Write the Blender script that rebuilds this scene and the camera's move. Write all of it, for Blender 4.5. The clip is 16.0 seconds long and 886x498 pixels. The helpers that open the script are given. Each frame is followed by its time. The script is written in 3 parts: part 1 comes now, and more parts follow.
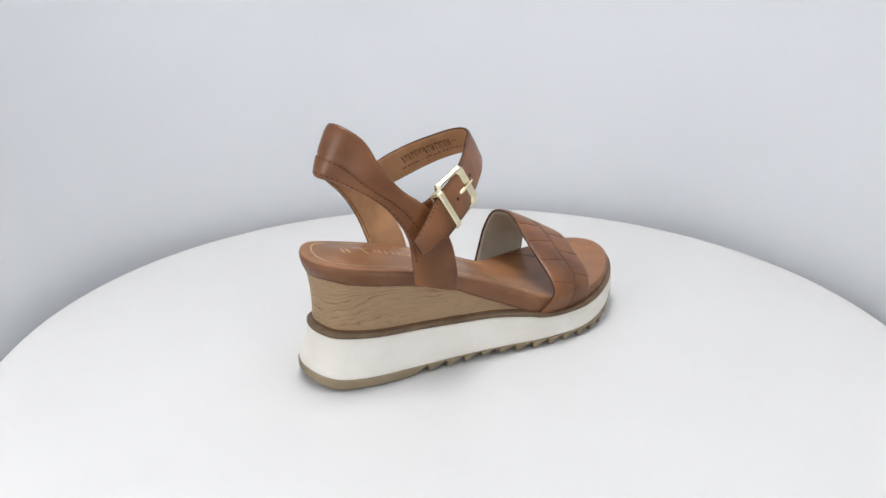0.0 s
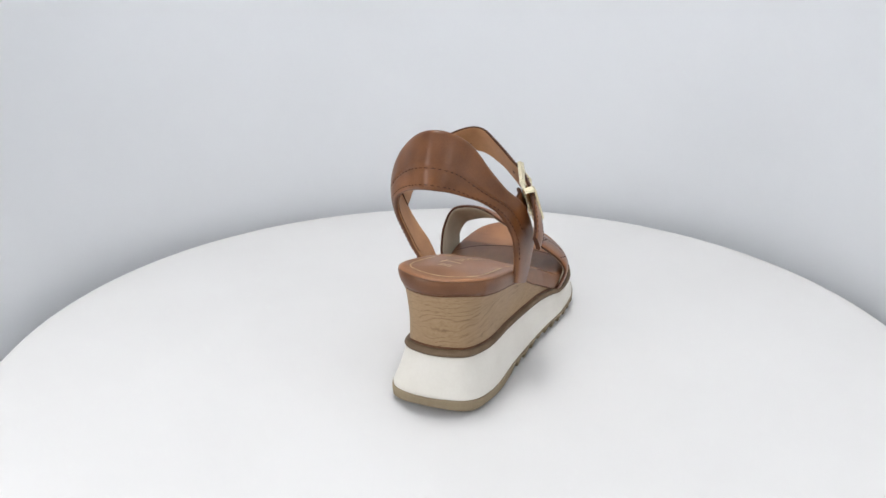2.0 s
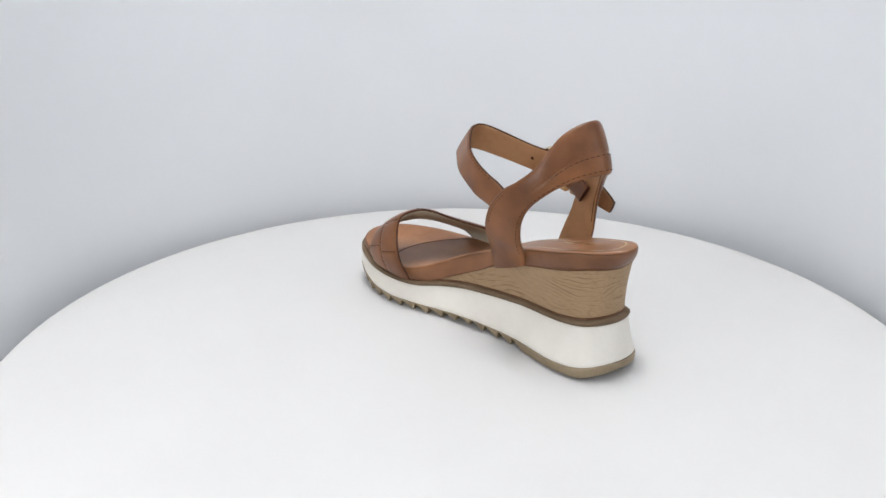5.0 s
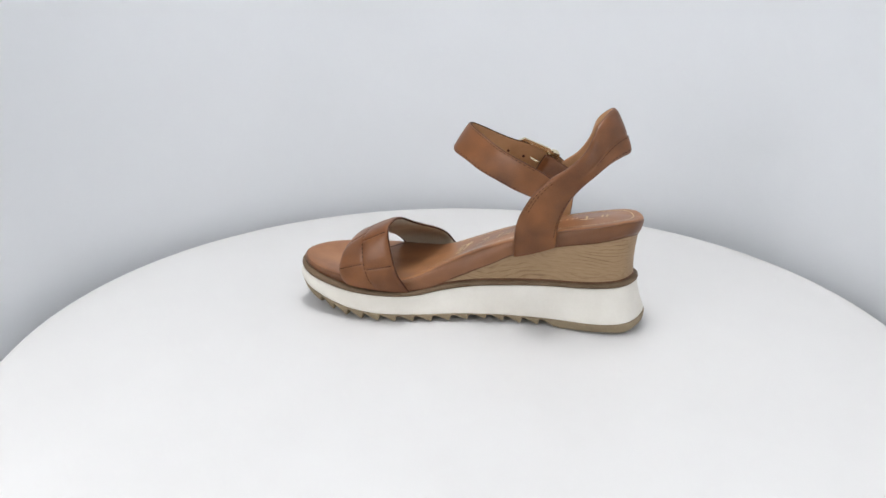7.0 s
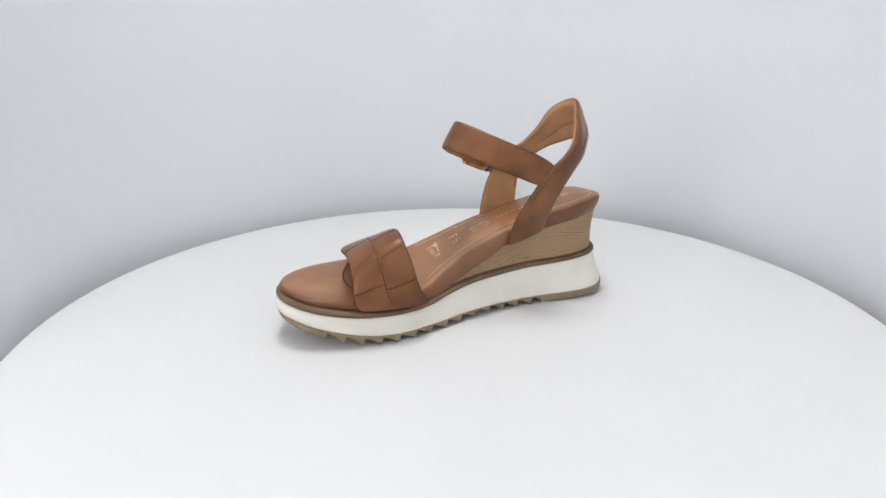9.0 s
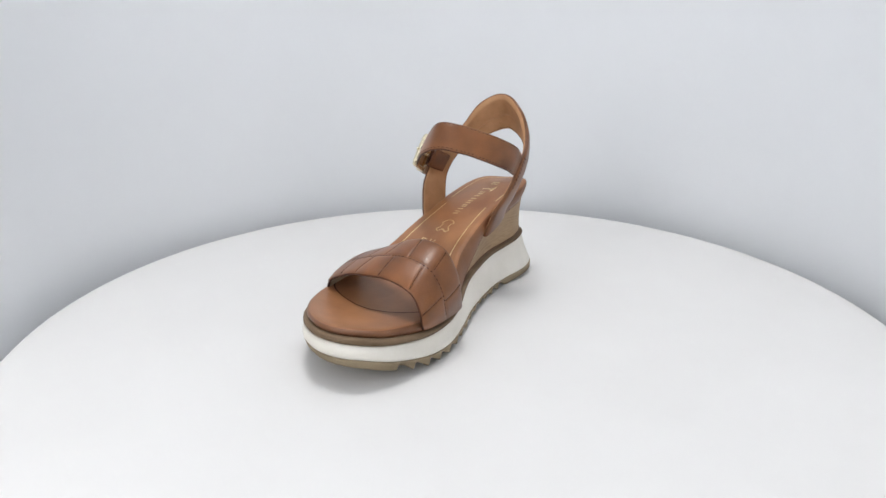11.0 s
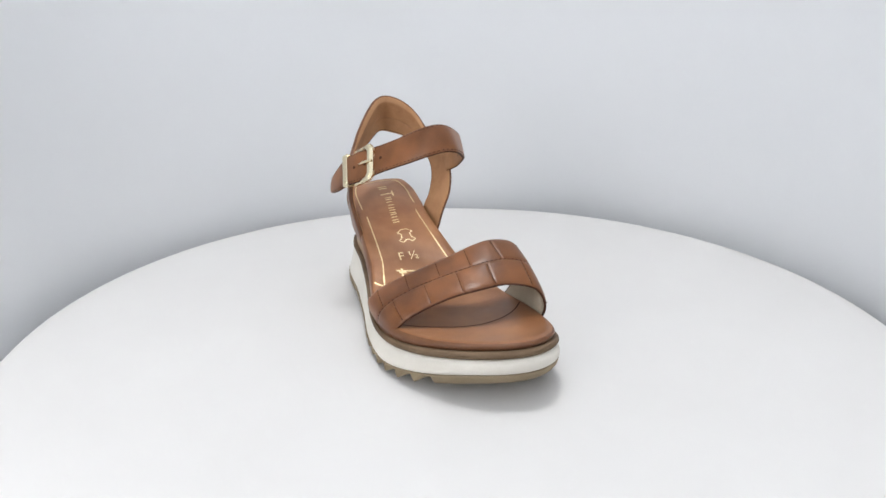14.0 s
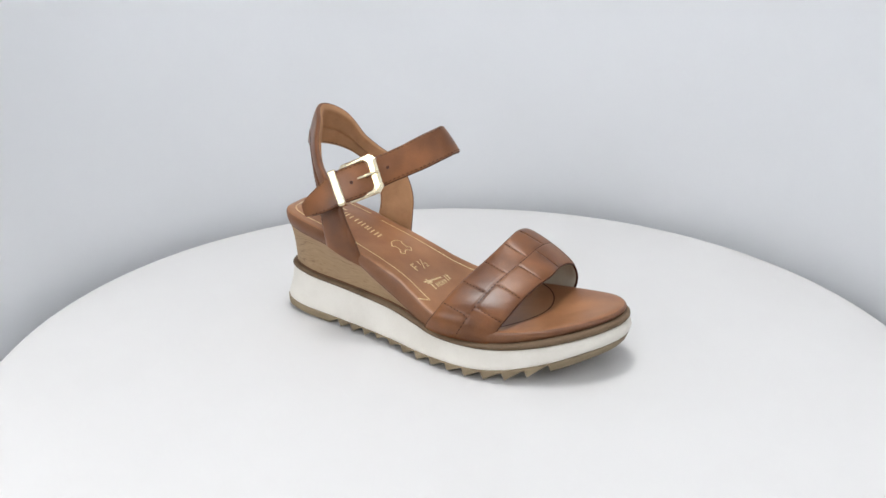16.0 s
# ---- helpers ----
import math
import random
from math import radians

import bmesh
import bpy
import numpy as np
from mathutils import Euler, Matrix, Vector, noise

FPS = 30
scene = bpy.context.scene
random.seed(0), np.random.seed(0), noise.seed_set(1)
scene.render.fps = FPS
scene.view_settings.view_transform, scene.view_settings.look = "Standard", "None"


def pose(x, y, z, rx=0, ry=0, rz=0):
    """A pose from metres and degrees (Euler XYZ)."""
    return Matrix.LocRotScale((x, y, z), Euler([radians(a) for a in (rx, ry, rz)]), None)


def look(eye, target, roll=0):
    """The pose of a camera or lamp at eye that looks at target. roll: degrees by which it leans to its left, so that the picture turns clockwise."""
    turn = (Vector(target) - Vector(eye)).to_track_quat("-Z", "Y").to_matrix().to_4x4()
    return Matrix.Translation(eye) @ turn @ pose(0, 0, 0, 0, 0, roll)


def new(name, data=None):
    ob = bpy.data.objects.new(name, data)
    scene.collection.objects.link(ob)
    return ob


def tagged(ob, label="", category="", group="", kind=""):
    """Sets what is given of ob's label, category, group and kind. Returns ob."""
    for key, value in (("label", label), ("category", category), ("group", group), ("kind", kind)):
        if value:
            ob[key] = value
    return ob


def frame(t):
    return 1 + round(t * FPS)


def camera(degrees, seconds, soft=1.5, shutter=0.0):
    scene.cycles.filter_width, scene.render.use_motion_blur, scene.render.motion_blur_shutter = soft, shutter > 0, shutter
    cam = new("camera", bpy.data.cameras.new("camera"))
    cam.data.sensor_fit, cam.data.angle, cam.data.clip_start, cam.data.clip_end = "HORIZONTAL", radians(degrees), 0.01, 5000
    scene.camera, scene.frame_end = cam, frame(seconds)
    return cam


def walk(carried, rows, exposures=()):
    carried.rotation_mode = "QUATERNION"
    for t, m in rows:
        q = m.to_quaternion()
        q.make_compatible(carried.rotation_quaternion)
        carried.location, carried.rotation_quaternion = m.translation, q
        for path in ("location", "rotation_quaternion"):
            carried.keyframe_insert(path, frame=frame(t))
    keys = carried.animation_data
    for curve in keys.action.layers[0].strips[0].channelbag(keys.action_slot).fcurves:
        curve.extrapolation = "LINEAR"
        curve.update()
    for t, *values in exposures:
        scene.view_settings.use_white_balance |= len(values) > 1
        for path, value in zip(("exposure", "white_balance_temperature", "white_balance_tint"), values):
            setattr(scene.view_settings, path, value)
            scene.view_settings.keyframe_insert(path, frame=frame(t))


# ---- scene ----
from mathutils.bvhtree import BVHTree

# ---- settings of light and colour ----
EXPOSURE = -0.50
ROOM_RADIUS, ROOM_FRONT, FLOOR_Z, CEILING_Z = 0.328, -0.85, -0.105, 1.80
LAMPS = [
    ("lamp_overhead", (-0.10, 0.11, 1.77), (-0.10, 0.11, 0), 0.40, 0.40, 19.0, (1.0, 0.99, 0.97)),
    ("lamp_side", (-0.43, -0.46, 0.27), (-0.10, 0.5, 0.10), 0.20, 0.36, 1.9, (1.0, 0.99, 0.97)),
    ("lamp_side", (0.43, -0.46, 0.27), (0.10, 0.5, 0.10), 0.20, 0.36, 0.65, (1.0, 0.99, 0.97)),
]
LEATHER = ((0.108, 0.0360, 0.0110), (0.234, 0.088, 0.029))
FOOTBED = ((0.130, 0.051, 0.022), (0.222, 0.097, 0.044))
# footbed colour raised for its top face, with the light from above painted in
FOOTBED_LIT = ((0.215, 0.089, 0.037), (0.365, 0.170, 0.075))
LINING = ((0.34, 0.170, 0.080), (0.47, 0.255, 0.127))
WOOD = ((0.200, 0.122, 0.061), (0.322, 0.212, 0.117), (0.40, 0.276, 0.162))
# ---- camera and its walk ----
SECONDS = 16.0
EYE = Vector((0.0, -0.43457, 0.19800))
PITCH, YAW, ROLL = radians(18.805), radians(-1.3756), -0.4395
AIM = EYE + Vector((math.sin(YAW) * math.cos(PITCH), math.cos(YAW) * math.cos(PITCH), -math.sin(PITCH)))
cam = camera(68.98, SECONDS, soft=1.5)
walk(cam, [(0.0, look(EYE, AIM, ROLL)), (SECONDS, look(EYE, AIM, ROLL))], exposures=[(0.0, EXPOSURE), (SECONDS, EXPOSURE)])

# ---- world and lights ----
world = bpy.data.worlds.new("world")
world.use_nodes = True
world.node_tree.nodes["Background"].inputs[0].default_value = (0.9, 0.94, 1.0, 1)
world.node_tree.nodes["Background"].inputs[1].default_value = 0.02
scene.world = world


def area_lamp(name, eye, target, sx, sy, power, colour):
    data = bpy.data.lights.new(name, "AREA")
    data.shape, data.size, data.size_y, data.energy, data.color = "RECTANGLE", sx, sy, power, colour
    ob = new(name, data)
    ob.matrix_world = look(eye, target)
    return ob


for name, eye, target, sx, sy, power, colour in LAMPS:
    area_lamp(name, eye, target, sx, sy, power, colour)


# ---- materials ----
def node_material(name, rough=0.5, metal=0.0):
    mat = bpy.data.materials.new(name)
    mat.use_nodes = True
    bsdf = mat.node_tree.nodes["Principled BSDF"]
    bsdf.inputs["Roughness"].default_value = rough
    bsdf.inputs["Metallic"].default_value = metal
    return mat, mat.node_tree.nodes, mat.node_tree.links, bsdf


def surface(name, dark, light, scale=200.0, fine=900.0, rough=0.5, rough_var=0.1, bump=0.15, bump_size=0.0004, stretch=(1, 1, 1),
            metal=0.0, specular=0.5, coat=0.0, cells=False, lo=0.35, hi=0.65, grain=0.18, detail=4):
    """Two scales of colour variation, roughness variation and a fine relief, in the object's own metres."""
    mat, nodes, links, bsdf = node_material(name, rough, metal)
    coord = nodes.new("ShaderNodeTexCoord")
    mapping = nodes.new("ShaderNodeMapping")
    mapping.inputs["Scale"].default_value = stretch
    links.new(coord.outputs["Object"], mapping.inputs["Vector"])
    big = nodes.new("ShaderNodeTexNoise")
    big.inputs["Scale"].default_value, big.inputs["Detail"].default_value, big.inputs["Roughness"].default_value = scale, detail, 0.6
    small = nodes.new("ShaderNodeTexVoronoi" if cells else "ShaderNodeTexNoise")
    small.inputs["Scale"].default_value = fine
    for n in (big, small):
        links.new(mapping.outputs[0], n.inputs["Vector"])
    small_out = small.outputs["Distance"] if cells else small.outputs["Fac"]
    mix = nodes.new("ShaderNodeMath")
    mix.operation = "MULTIPLY_ADD"
    mix.inputs[1].default_value = grain
    links.new(small_out, mix.inputs[0])
    links.new(big.outputs["Fac"], mix.inputs[2])
    ramp = nodes.new("ShaderNodeValToRGB")
    ramp.color_ramp.elements[0].position, ramp.color_ramp.elements[1].position = lo + 0.28 * grain, hi + 0.55 * grain
    ramp.color_ramp.elements[0].color, ramp.color_ramp.elements[1].color = (*dark, 1), (*light, 1)
    links.new(mix.outputs[0], ramp.inputs[0])
    links.new(ramp.outputs[0], bsdf.inputs["Base Color"])
    rmap = nodes.new("ShaderNodeMapRange")
    rmap.inputs["To Min"].default_value, rmap.inputs["To Max"].default_value = rough - rough_var, rough + rough_var
    links.new(big.outputs["Fac"], rmap.inputs["Value"])
    links.new(rmap.outputs[0], bsdf.inputs["Roughness"])
    bsdf.inputs["Specular IOR Level"].default_value = specular
    bsdf.inputs["Coat Weight"].default_value = coat
    bsdf.inputs["Coat Roughness"].default_value = 0.30
    if bump:
        b = nodes.new("ShaderNodeBump")
        b.inputs["Strength"].default_value, b.inputs["Distance"].default_value = bump, bump_size
        links.new(small_out, b.inputs["Height"])
        links.new(b.outputs[0], bsdf.inputs["Normal"])
    return mat


def wood_material(name):
    """Printed oak: long fibres along the sole with a wandering cathedral figure and dark pores."""
    mat, nodes, links, bsdf = node_material(name, 0.5)
    coord = nodes.new("ShaderNodeTexCoord")
    warp = nodes.new("ShaderNodeTexNoise")
    warp.inputs["Scale"].default_value, warp.inputs["Detail"].default_value = 26, 2
    wmap = nodes.new("ShaderNodeMapping")
    wmap.inputs["Scale"].default_value = (0.6, 1, 1.5)
    links.new(coord.outputs["Object"], wmap.inputs["Vector"])
    links.new(wmap.outputs[0], warp.inputs["Vector"])
    shift = nodes.new("ShaderNodeVectorMath")
    shift.operation = "MULTIPLY_ADD"
    shift.inputs[1].default_value = (0.030, 0.030, 0.030)
    links.new(warp.outputs["Color"], shift.inputs[0])
    links.new(coord.outputs["Object"], shift.inputs[2])
    stretch = nodes.new("ShaderNodeMapping")
    stretch.inputs["Scale"].default_value = (0.22, 0.6, 1.0)
    stretch.inputs["Rotation"].default_value = (0, radians(14), 0)
    links.new(shift.outputs[0], stretch.inputs["Vector"])
    rings = nodes.new("ShaderNodeTexWave")
    rings.wave_type, rings.bands_direction = "BANDS", "Z"
    rings.inputs["Scale"].default_value, rings.inputs["Distortion"].default_value = 88, 7.0
    rings.inputs["Detail"].default_value, rings.inputs["Detail Scale"].default_value = 3, 1.4
    links.new(stretch.outputs[0], rings.inputs["Vector"])
    fibre_map = nodes.new("ShaderNodeMapping")
    fibre_map.inputs["Scale"].default_value = (0.09, 0.3, 1.0)
    fibre_map.inputs["Rotation"].default_value = (0, radians(8), 0)
    links.new(shift.outputs[0], fibre_map.inputs["Vector"])
    fibre = nodes.new("ShaderNodeTexNoise")
    fibre.inputs["Scale"].default_value, fibre.inputs["Detail"].default_value = 1300, 6
    links.new(fibre_map.outputs[0], fibre.inputs["Vector"])
    mix = nodes.new("ShaderNodeMath")
    mix.operation = "MULTIPLY_ADD"
    mix.inputs[1].default_value = 0.42
    links.new(fibre.outputs["Fac"], mix.inputs[0])
    lines = nodes.new("ShaderNodeMath")
    lines.operation = "POWER"
    lines.inputs[1].default_value = 7.0
    links.new(rings.outputs["Fac"], lines.inputs[0])
    patch = nodes.new("ShaderNodeTexNoise")
    patch.inputs["Scale"].default_value, patch.inputs["Detail"].default_value = 42, 2
    links.new(wmap.outputs[0], patch.inputs["Vector"])
    where = nodes.new("ShaderNodeMapRange")
    where.inputs["From Min"].default_value, where.inputs["From Max"].default_value = 0.42, 0.66
    where.inputs["To Min"].default_value, where.inputs["To Max"].default_value = -0.03, -0.16
    links.new(patch.outputs["Fac"], where.inputs["Value"])
    half = nodes.new("ShaderNodeMath")
    half.operation = "MULTIPLY_ADD"
    half.inputs[2].default_value = 0.17
    links.new(lines.outputs[0], half.inputs[0])
    links.new(where.outputs[0], half.inputs[1])
    links.new(half.outputs[0], mix.inputs[2])
    ramp = nodes.new("ShaderNodeValToRGB")
    e = ramp.color_ramp.elements
    e[0].position, e[0].color = 0.20, (*WOOD[0], 1)
    e[1].position, e[1].color = 0.54, (*WOOD[2], 1)
    m = e.new(0.35)
    m.color = (*WOOD[1], 1)
    links.new(mix.outputs[0], ramp.inputs[0])
    links.new(ramp.outputs[0], bsdf.inputs["Base Color"])
    b = nodes.new("ShaderNodeBump")
    b.inputs["Strength"].default_value, b.inputs["Distance"].default_value = 0.2, 0.0003
    links.new(fibre.outputs["Fac"], b.inputs["Height"])
    links.new(b.outputs[0], bsdf.inputs["Normal"])
    bsdf.inputs["Specular IOR Level"].default_value = 0.3
    return mat


M_LEATHER = surface("brown_leather", *LEATHER, scale=30, fine=1100, rough=0.34, rough_var=0.07, bump=0.07, bump_size=0.0003, specular=0.36, coat=0.07, cells=True, grain=0.07, detail=2.5)
M_FOOTBED = surface("footbed_leather", *FOOTBED, scale=22, fine=1300, rough=0.38, rough_var=0.08, bump=0.08, bump_size=0.0003, specular=0.34, coat=0.05, cells=True, grain=0.08, detail=3)
# same leather as M_FOOTBED; the top's extra light is in its colour
M_FOOTBED_LIT = surface("footbed_leather_lit", *FOOTBED_LIT, scale=22, fine=1300, rough=0.38, rough_var=0.08, bump=0.08, bump_size=0.0003, specular=0.34, coat=0.05, cells=True, grain=0.08, detail=3)
M_TURNED = surface("turned_leather_edge", (0.085, 0.033, 0.016), (0.17, 0.072, 0.034), scale=60, fine=900, rough=0.5, bump=0.12, specular=0.3)
M_LINING = surface("tan_lining", *LINING, scale=45, fine=1400, rough=0.62, rough_var=0.08, bump=0.2, bump_size=0.0003, specular=0.3)
M_CANVAS = surface("greige_lining", (0.40, 0.35, 0.27), (0.50, 0.45, 0.36), scale=60, fine=2200, rough=0.85, rough_var=0.05, bump=0.35, bump_size=0.0003, specular=0.15)
M_EDGE = surface("dark_edge_paint", (0.035, 0.012, 0.006), (0.080, 0.029, 0.014), scale=90, fine=700, rough=0.6, bump=0.15, specular=0.2)
M_THREAD = surface("dark_thread", (0.020, 0.008, 0.005), (0.05, 0.02, 0.012), scale=300, fine=4000, rough=0.8, bump=0.3, specular=0.15)
M_WELT = surface("brown_welt", (0.115, 0.073, 0.041), (0.175, 0.118, 0.072), scale=60, fine=900, rough=0.62, bump=0.25, specular=0.25)
M_MIDSOLE = surface("off_white_foam", (0.70, 0.665, 0.60), (0.78, 0.75, 0.69), scale=24, fine=700, rough=0.62, rough_var=0.06, bump=0.10, bump_size=0.0003, specular=0.25)
M_RUBBER = surface("tan_rubber", (0.215, 0.165, 0.105), (0.30, 0.237, 0.155), scale=40, fine=800, rough=0.68, bump=0.2, specular=0.25)
M_WOOD = wood_material("printed_oak")
M_GOLD = surface("pale_gold_metal", (0.72, 0.63, 0.43), (0.80, 0.72, 0.52), scale=80, fine=500, rough=0.26, rough_var=0.06, bump=0.03, metal=1.0)
M_FOIL = surface("gold_foil", (0.54, 0.39, 0.19), (0.84, 0.69, 0.43), scale=420, fine=1500, rough=0.42, rough_var=0.12, bump=0.2, metal=0.9)
M_PRINT = surface("dark_print", (0.09, 0.04, 0.018), (0.14, 0.065, 0.03), scale=200, fine=900, rough=0.7, bump=0.1)
M_DISC = surface("white_acrylic", (0.618, 0.612, 0.607), (0.640, 0.635, 0.630), scale=9, fine=600, rough=0.45, rough_var=0.05, bump=0.03, bump_size=0.0002, specular=0.25)
M_WALL = surface("white_backdrop", (0.748, 0.764, 0.788), (0.770, 0.785, 0.808), scale=3, fine=300, rough=0.9, rough_var=0.03, bump=0.0, specular=0.1)
M_FLOOR = surface("white_floor", (0.78, 0.79, 0.80), (0.82, 0.83, 0.84), scale=6, fine=300, rough=0.8, rough_var=0.05, bump=0.05, specular=0.2)


# ---- mesh helpers ----
def finish(bm, smooth=50):
    bmesh.ops.recalc_face_normals(bm, faces=bm.faces)
    for f in bm.faces:
        f.smooth = True
    for e in bm.edges:
        if len(e.link_faces) == 2 and e.calc_face_angle(0) > radians(smooth):
            e.smooth = False
    return bm


def part(name, bm, material, parent, label="", smooth=50):
    """One mesh object under a thing or under a part."""
    mesh = bpy.data.meshes.new(name)
    finish(bm, smooth).to_mesh(mesh)
    bm.free()
    for m in material if isinstance(material, (list, tuple)) else (material,):
        mesh.materials.append(m)
    ob = new(name, mesh)
    ob.parent = parent
    return tagged(ob, label)


def structure(name, bm, material, label, category, smooth=50):
    ob = part(name, bm, material, None, label, smooth)
    return tagged(ob, category=category, kind="structure")


def catmull(points, n, closed=False):
    """n samples at even arc length along a smooth curve through the points."""
    P = np.array(points, float)
    N, out = len(P), []
    for i in range(N if closed else N - 1):
        a, b = (P[i - 1] if closed or i else 2 * P[0] - P[1]), P[i]
        c = P[(i + 1) % N]
        d = P[(i + 2) % N] if closed or i + 2 < N else 2 * c - b
        for j in range(24):
            q = j / 24
            out.append(0.5 * (2 * b + (c - a) * q + (2 * a - 5 * b + 4 * c - d) * q * q + (3 * b - a - 3 * c + d) * q ** 3))
    out.append(out[0] if closed else P[-1])
    out = np.array(out)
    run = np.concatenate([[0], np.cumsum(np.linalg.norm(np.diff(out, axis=0), axis=1))])
    at = np.linspace(0, run[-1], n, endpoint=not closed)
    return np.stack([np.interp(at, run, out[:, k]) for k in range(P.shape[1])], 1)


def paired(pairs, n):
    """Two edges of a band, sampled together along their common middle."""
    P = np.array(pairs, float).reshape(-1, 6) * 0.001
    S = catmull(P, n)
    return S[:, :3], S[:, 3:]


def sheet(bm, grid, flip=False, mat=0):
    """Quads over a grid of points [i][j]."""
    V = [[bm.verts.new(p) for p in row] for row in grid]
    for i in range(len(V) - 1):
        for j in range(len(V[0]) - 1):
            f = bm.faces.new((V[i][j], V[i + 1][j], V[i + 1][j + 1], V[i][j + 1]))
            f.material_index = mat
    return V


def skin_height(thick, lift=None):
    return lambda u, v: (thick / 2 + (lift(u, v) if lift else 0.0)) * (1 - abs(2 * v - 1) ** 9) ** 0.5


class Band:
    """A leather strip between two edge curves. at(u, v, h) gives a point: u along, v across, h metres off the middle to the outside."""

    def __init__(self, pairs, n, outward, bulge=0.0, sink=0.0013):
        self.A, self.B = paired(pairs, n)
        self.n, self.bulge, self.sink = n, bulge, sink
        mid = (self.A + self.B) / 2
        along = np.gradient(mid, axis=0)
        across = self.B - self.A
        N = np.cross(along, across)
        N /= np.linalg.norm(N, axis=1)[:, None]
        for i in range(n):
            if N[i] @ (mid[i] - np.array(outward(mid[i]))) < 0:
                N[i] = -N[i]
        for _ in range(4):
            N[1:-1] = (N[:-2] + 2 * N[1:-1] + N[2:]) / 4
        self.N = N / np.linalg.norm(N, axis=1)[:, None]
        self.length = float(np.linalg.norm(np.diff(mid, axis=0), axis=1).sum())
        self.width = float(np.linalg.norm(across, axis=1).mean())

    def at(self, u, v, h=0.0):
        x = min(max(u, 0.0), 1.0) * (self.n - 1)
        i = min(int(x), self.n - 2)
        k = x - i
        L = lambda Q: Q[i] * (1 - k) + Q[i + 1] * k
        a, b, nn = L(self.A), L(self.B), L(self.N)
        return Vector(a + (b - a) * v + nn * (h - self.sink + self.bulge * 4 * v * (1 - v)))

    def ring(self, thick, nv, lift=None, inner=None):
        """Cross-sections: the outer skin from edge A to edge B, round the edge, and back along the inside."""
        rows = []
        for i in range(self.n):
            u = i / (self.n - 1)
            row = []
            for j in range(nv + 1):
                v = 0.5 - 0.5 * math.cos(math.pi * j / nv)
                r = (1 - abs(2 * v - 1) ** 9) ** 0.5
                g = lift(u, v) if lift else 0.0
                row.append((v, thick / 2 * r + g * r))
            for j in range(nv - 1, 0, -1):
                v = 0.5 - 0.5 * math.cos(math.pi * j / nv)
                r = (1 - abs(2 * v - 1) ** 9) ** 0.5
                row.append((v, (-thick / 2 - (inner(u, v) if inner else 0.0)) * r))
            rows.append([self.at(u, v, h) for v, h in row])
        return rows

    def solid(self, thick, nv=14, lift=None, edge=0.045, inner=None, rim=0.0):
        """Closed strip. Material slots: outer skin, edge paint, inner skin, turned rim of the inside."""
        bm = bmesh.new()
        R = self.ring(thick, nv, lift, inner)
        m = len(R[0])
        V = [[bm.verts.new(p) for p in row] for row in R]
        for i in range(len(V) - 1):
            for j in range(m):
                f = bm.faces.new((V[i][j], V[i + 1][j], V[i + 1][(j + 1) % m], V[i][(j + 1) % m]))
                jj = j if j < nv else 2 * nv - 1 - j
                v0, v1 = (0.5 - 0.5 * math.cos(math.pi * q / nv) for q in (jj, jj + 1))
                near = v1 <= edge + 0.004 or v0 >= 1 - edge - 0.004
                turned = j >= nv and (v1 <= rim + 0.004 or v0 >= 1 - rim - 0.004)
                f.material_index = 1 if near else 0 if j < nv else 3 if turned else 2
        for row, rev in ((V[0], True), (V[-1], False)):
            f = bm.faces.new(row[::-1] if rev else row)
            f.material_index = 1
        return bm


def tube(bm, points, radius, sides=6, squash=1.0, taper=True):
    P = [Vector(p) for p in points]
    rings = []
    for i, p in enumerate(P):
        d = (P[min(i + 1, len(P) - 1)] - P[max(i - 1, 0)]).normalized()
        a = d.orthogonal().normalized()
        b = d.cross(a)
        r = radius * (0.55 if taper and i in (0, len(P) - 1) else 1.0)
        rings.append([bm.verts.new(p + (a * math.cos(q) + b * math.sin(q)) * r) for q in (2 * math.pi * k / sides for k in range(sides))])
    for r0, r1 in zip(rings, rings[1:]):
        for k in range(sides):
            bm.faces.new((r0[k], r0[(k + 1) % sides], r1[(k + 1) % sides], r1[k]))
    bm.faces.new(rings[0][::-1])
    bm.faces.new(rings[-1])


def stitches(band, path, lift, pitch=0.0030, length=0.0026, radius=0.00027):
    """A row of single stitches along a path of (u, v) on a band."""
    bm = bmesh.new()
    skin_h = lift if callable(lift) else (lambda u, v: lift)
    pts = [band.at(u, v, 0.0) for u, v in path]
    run = [0.0]
    for a, b in zip(pts, pts[1:]):
        run.append(run[-1] + (b - a).length)
    rng = random.Random(len(path) * 7 + int(pitch * 1e6))

    def point(d):
        u = float(np.interp(d, run, [q[0] for q in path]))
        v = float(np.interp(d, run, [q[1] for q in path]))
        return u, v
    d = pitch * 0.5
    while d + length < run[-1]:
        a, b = point(d), point(d + length * rng.uniform(0.92, 1.06))
        m = ((a[0] + b[0]) / 2, (a[1] + b[1]) / 2)
        tube(bm, [band.at(*a, skin_h(*a) - 0.00025), band.at(*m, skin_h(*m) + 0.00014), band.at(*b, skin_h(*b) - 0.00025)], radius, 5)
        d += pitch * rng.uniform(0.96, 1.05)
    return bm


def line(u0, v0, u1, v1, n=40):
    return [(u0 + (u1 - u0) * i / n, v0 + (v1 - v0) * i / n) for i in range(n + 1)]


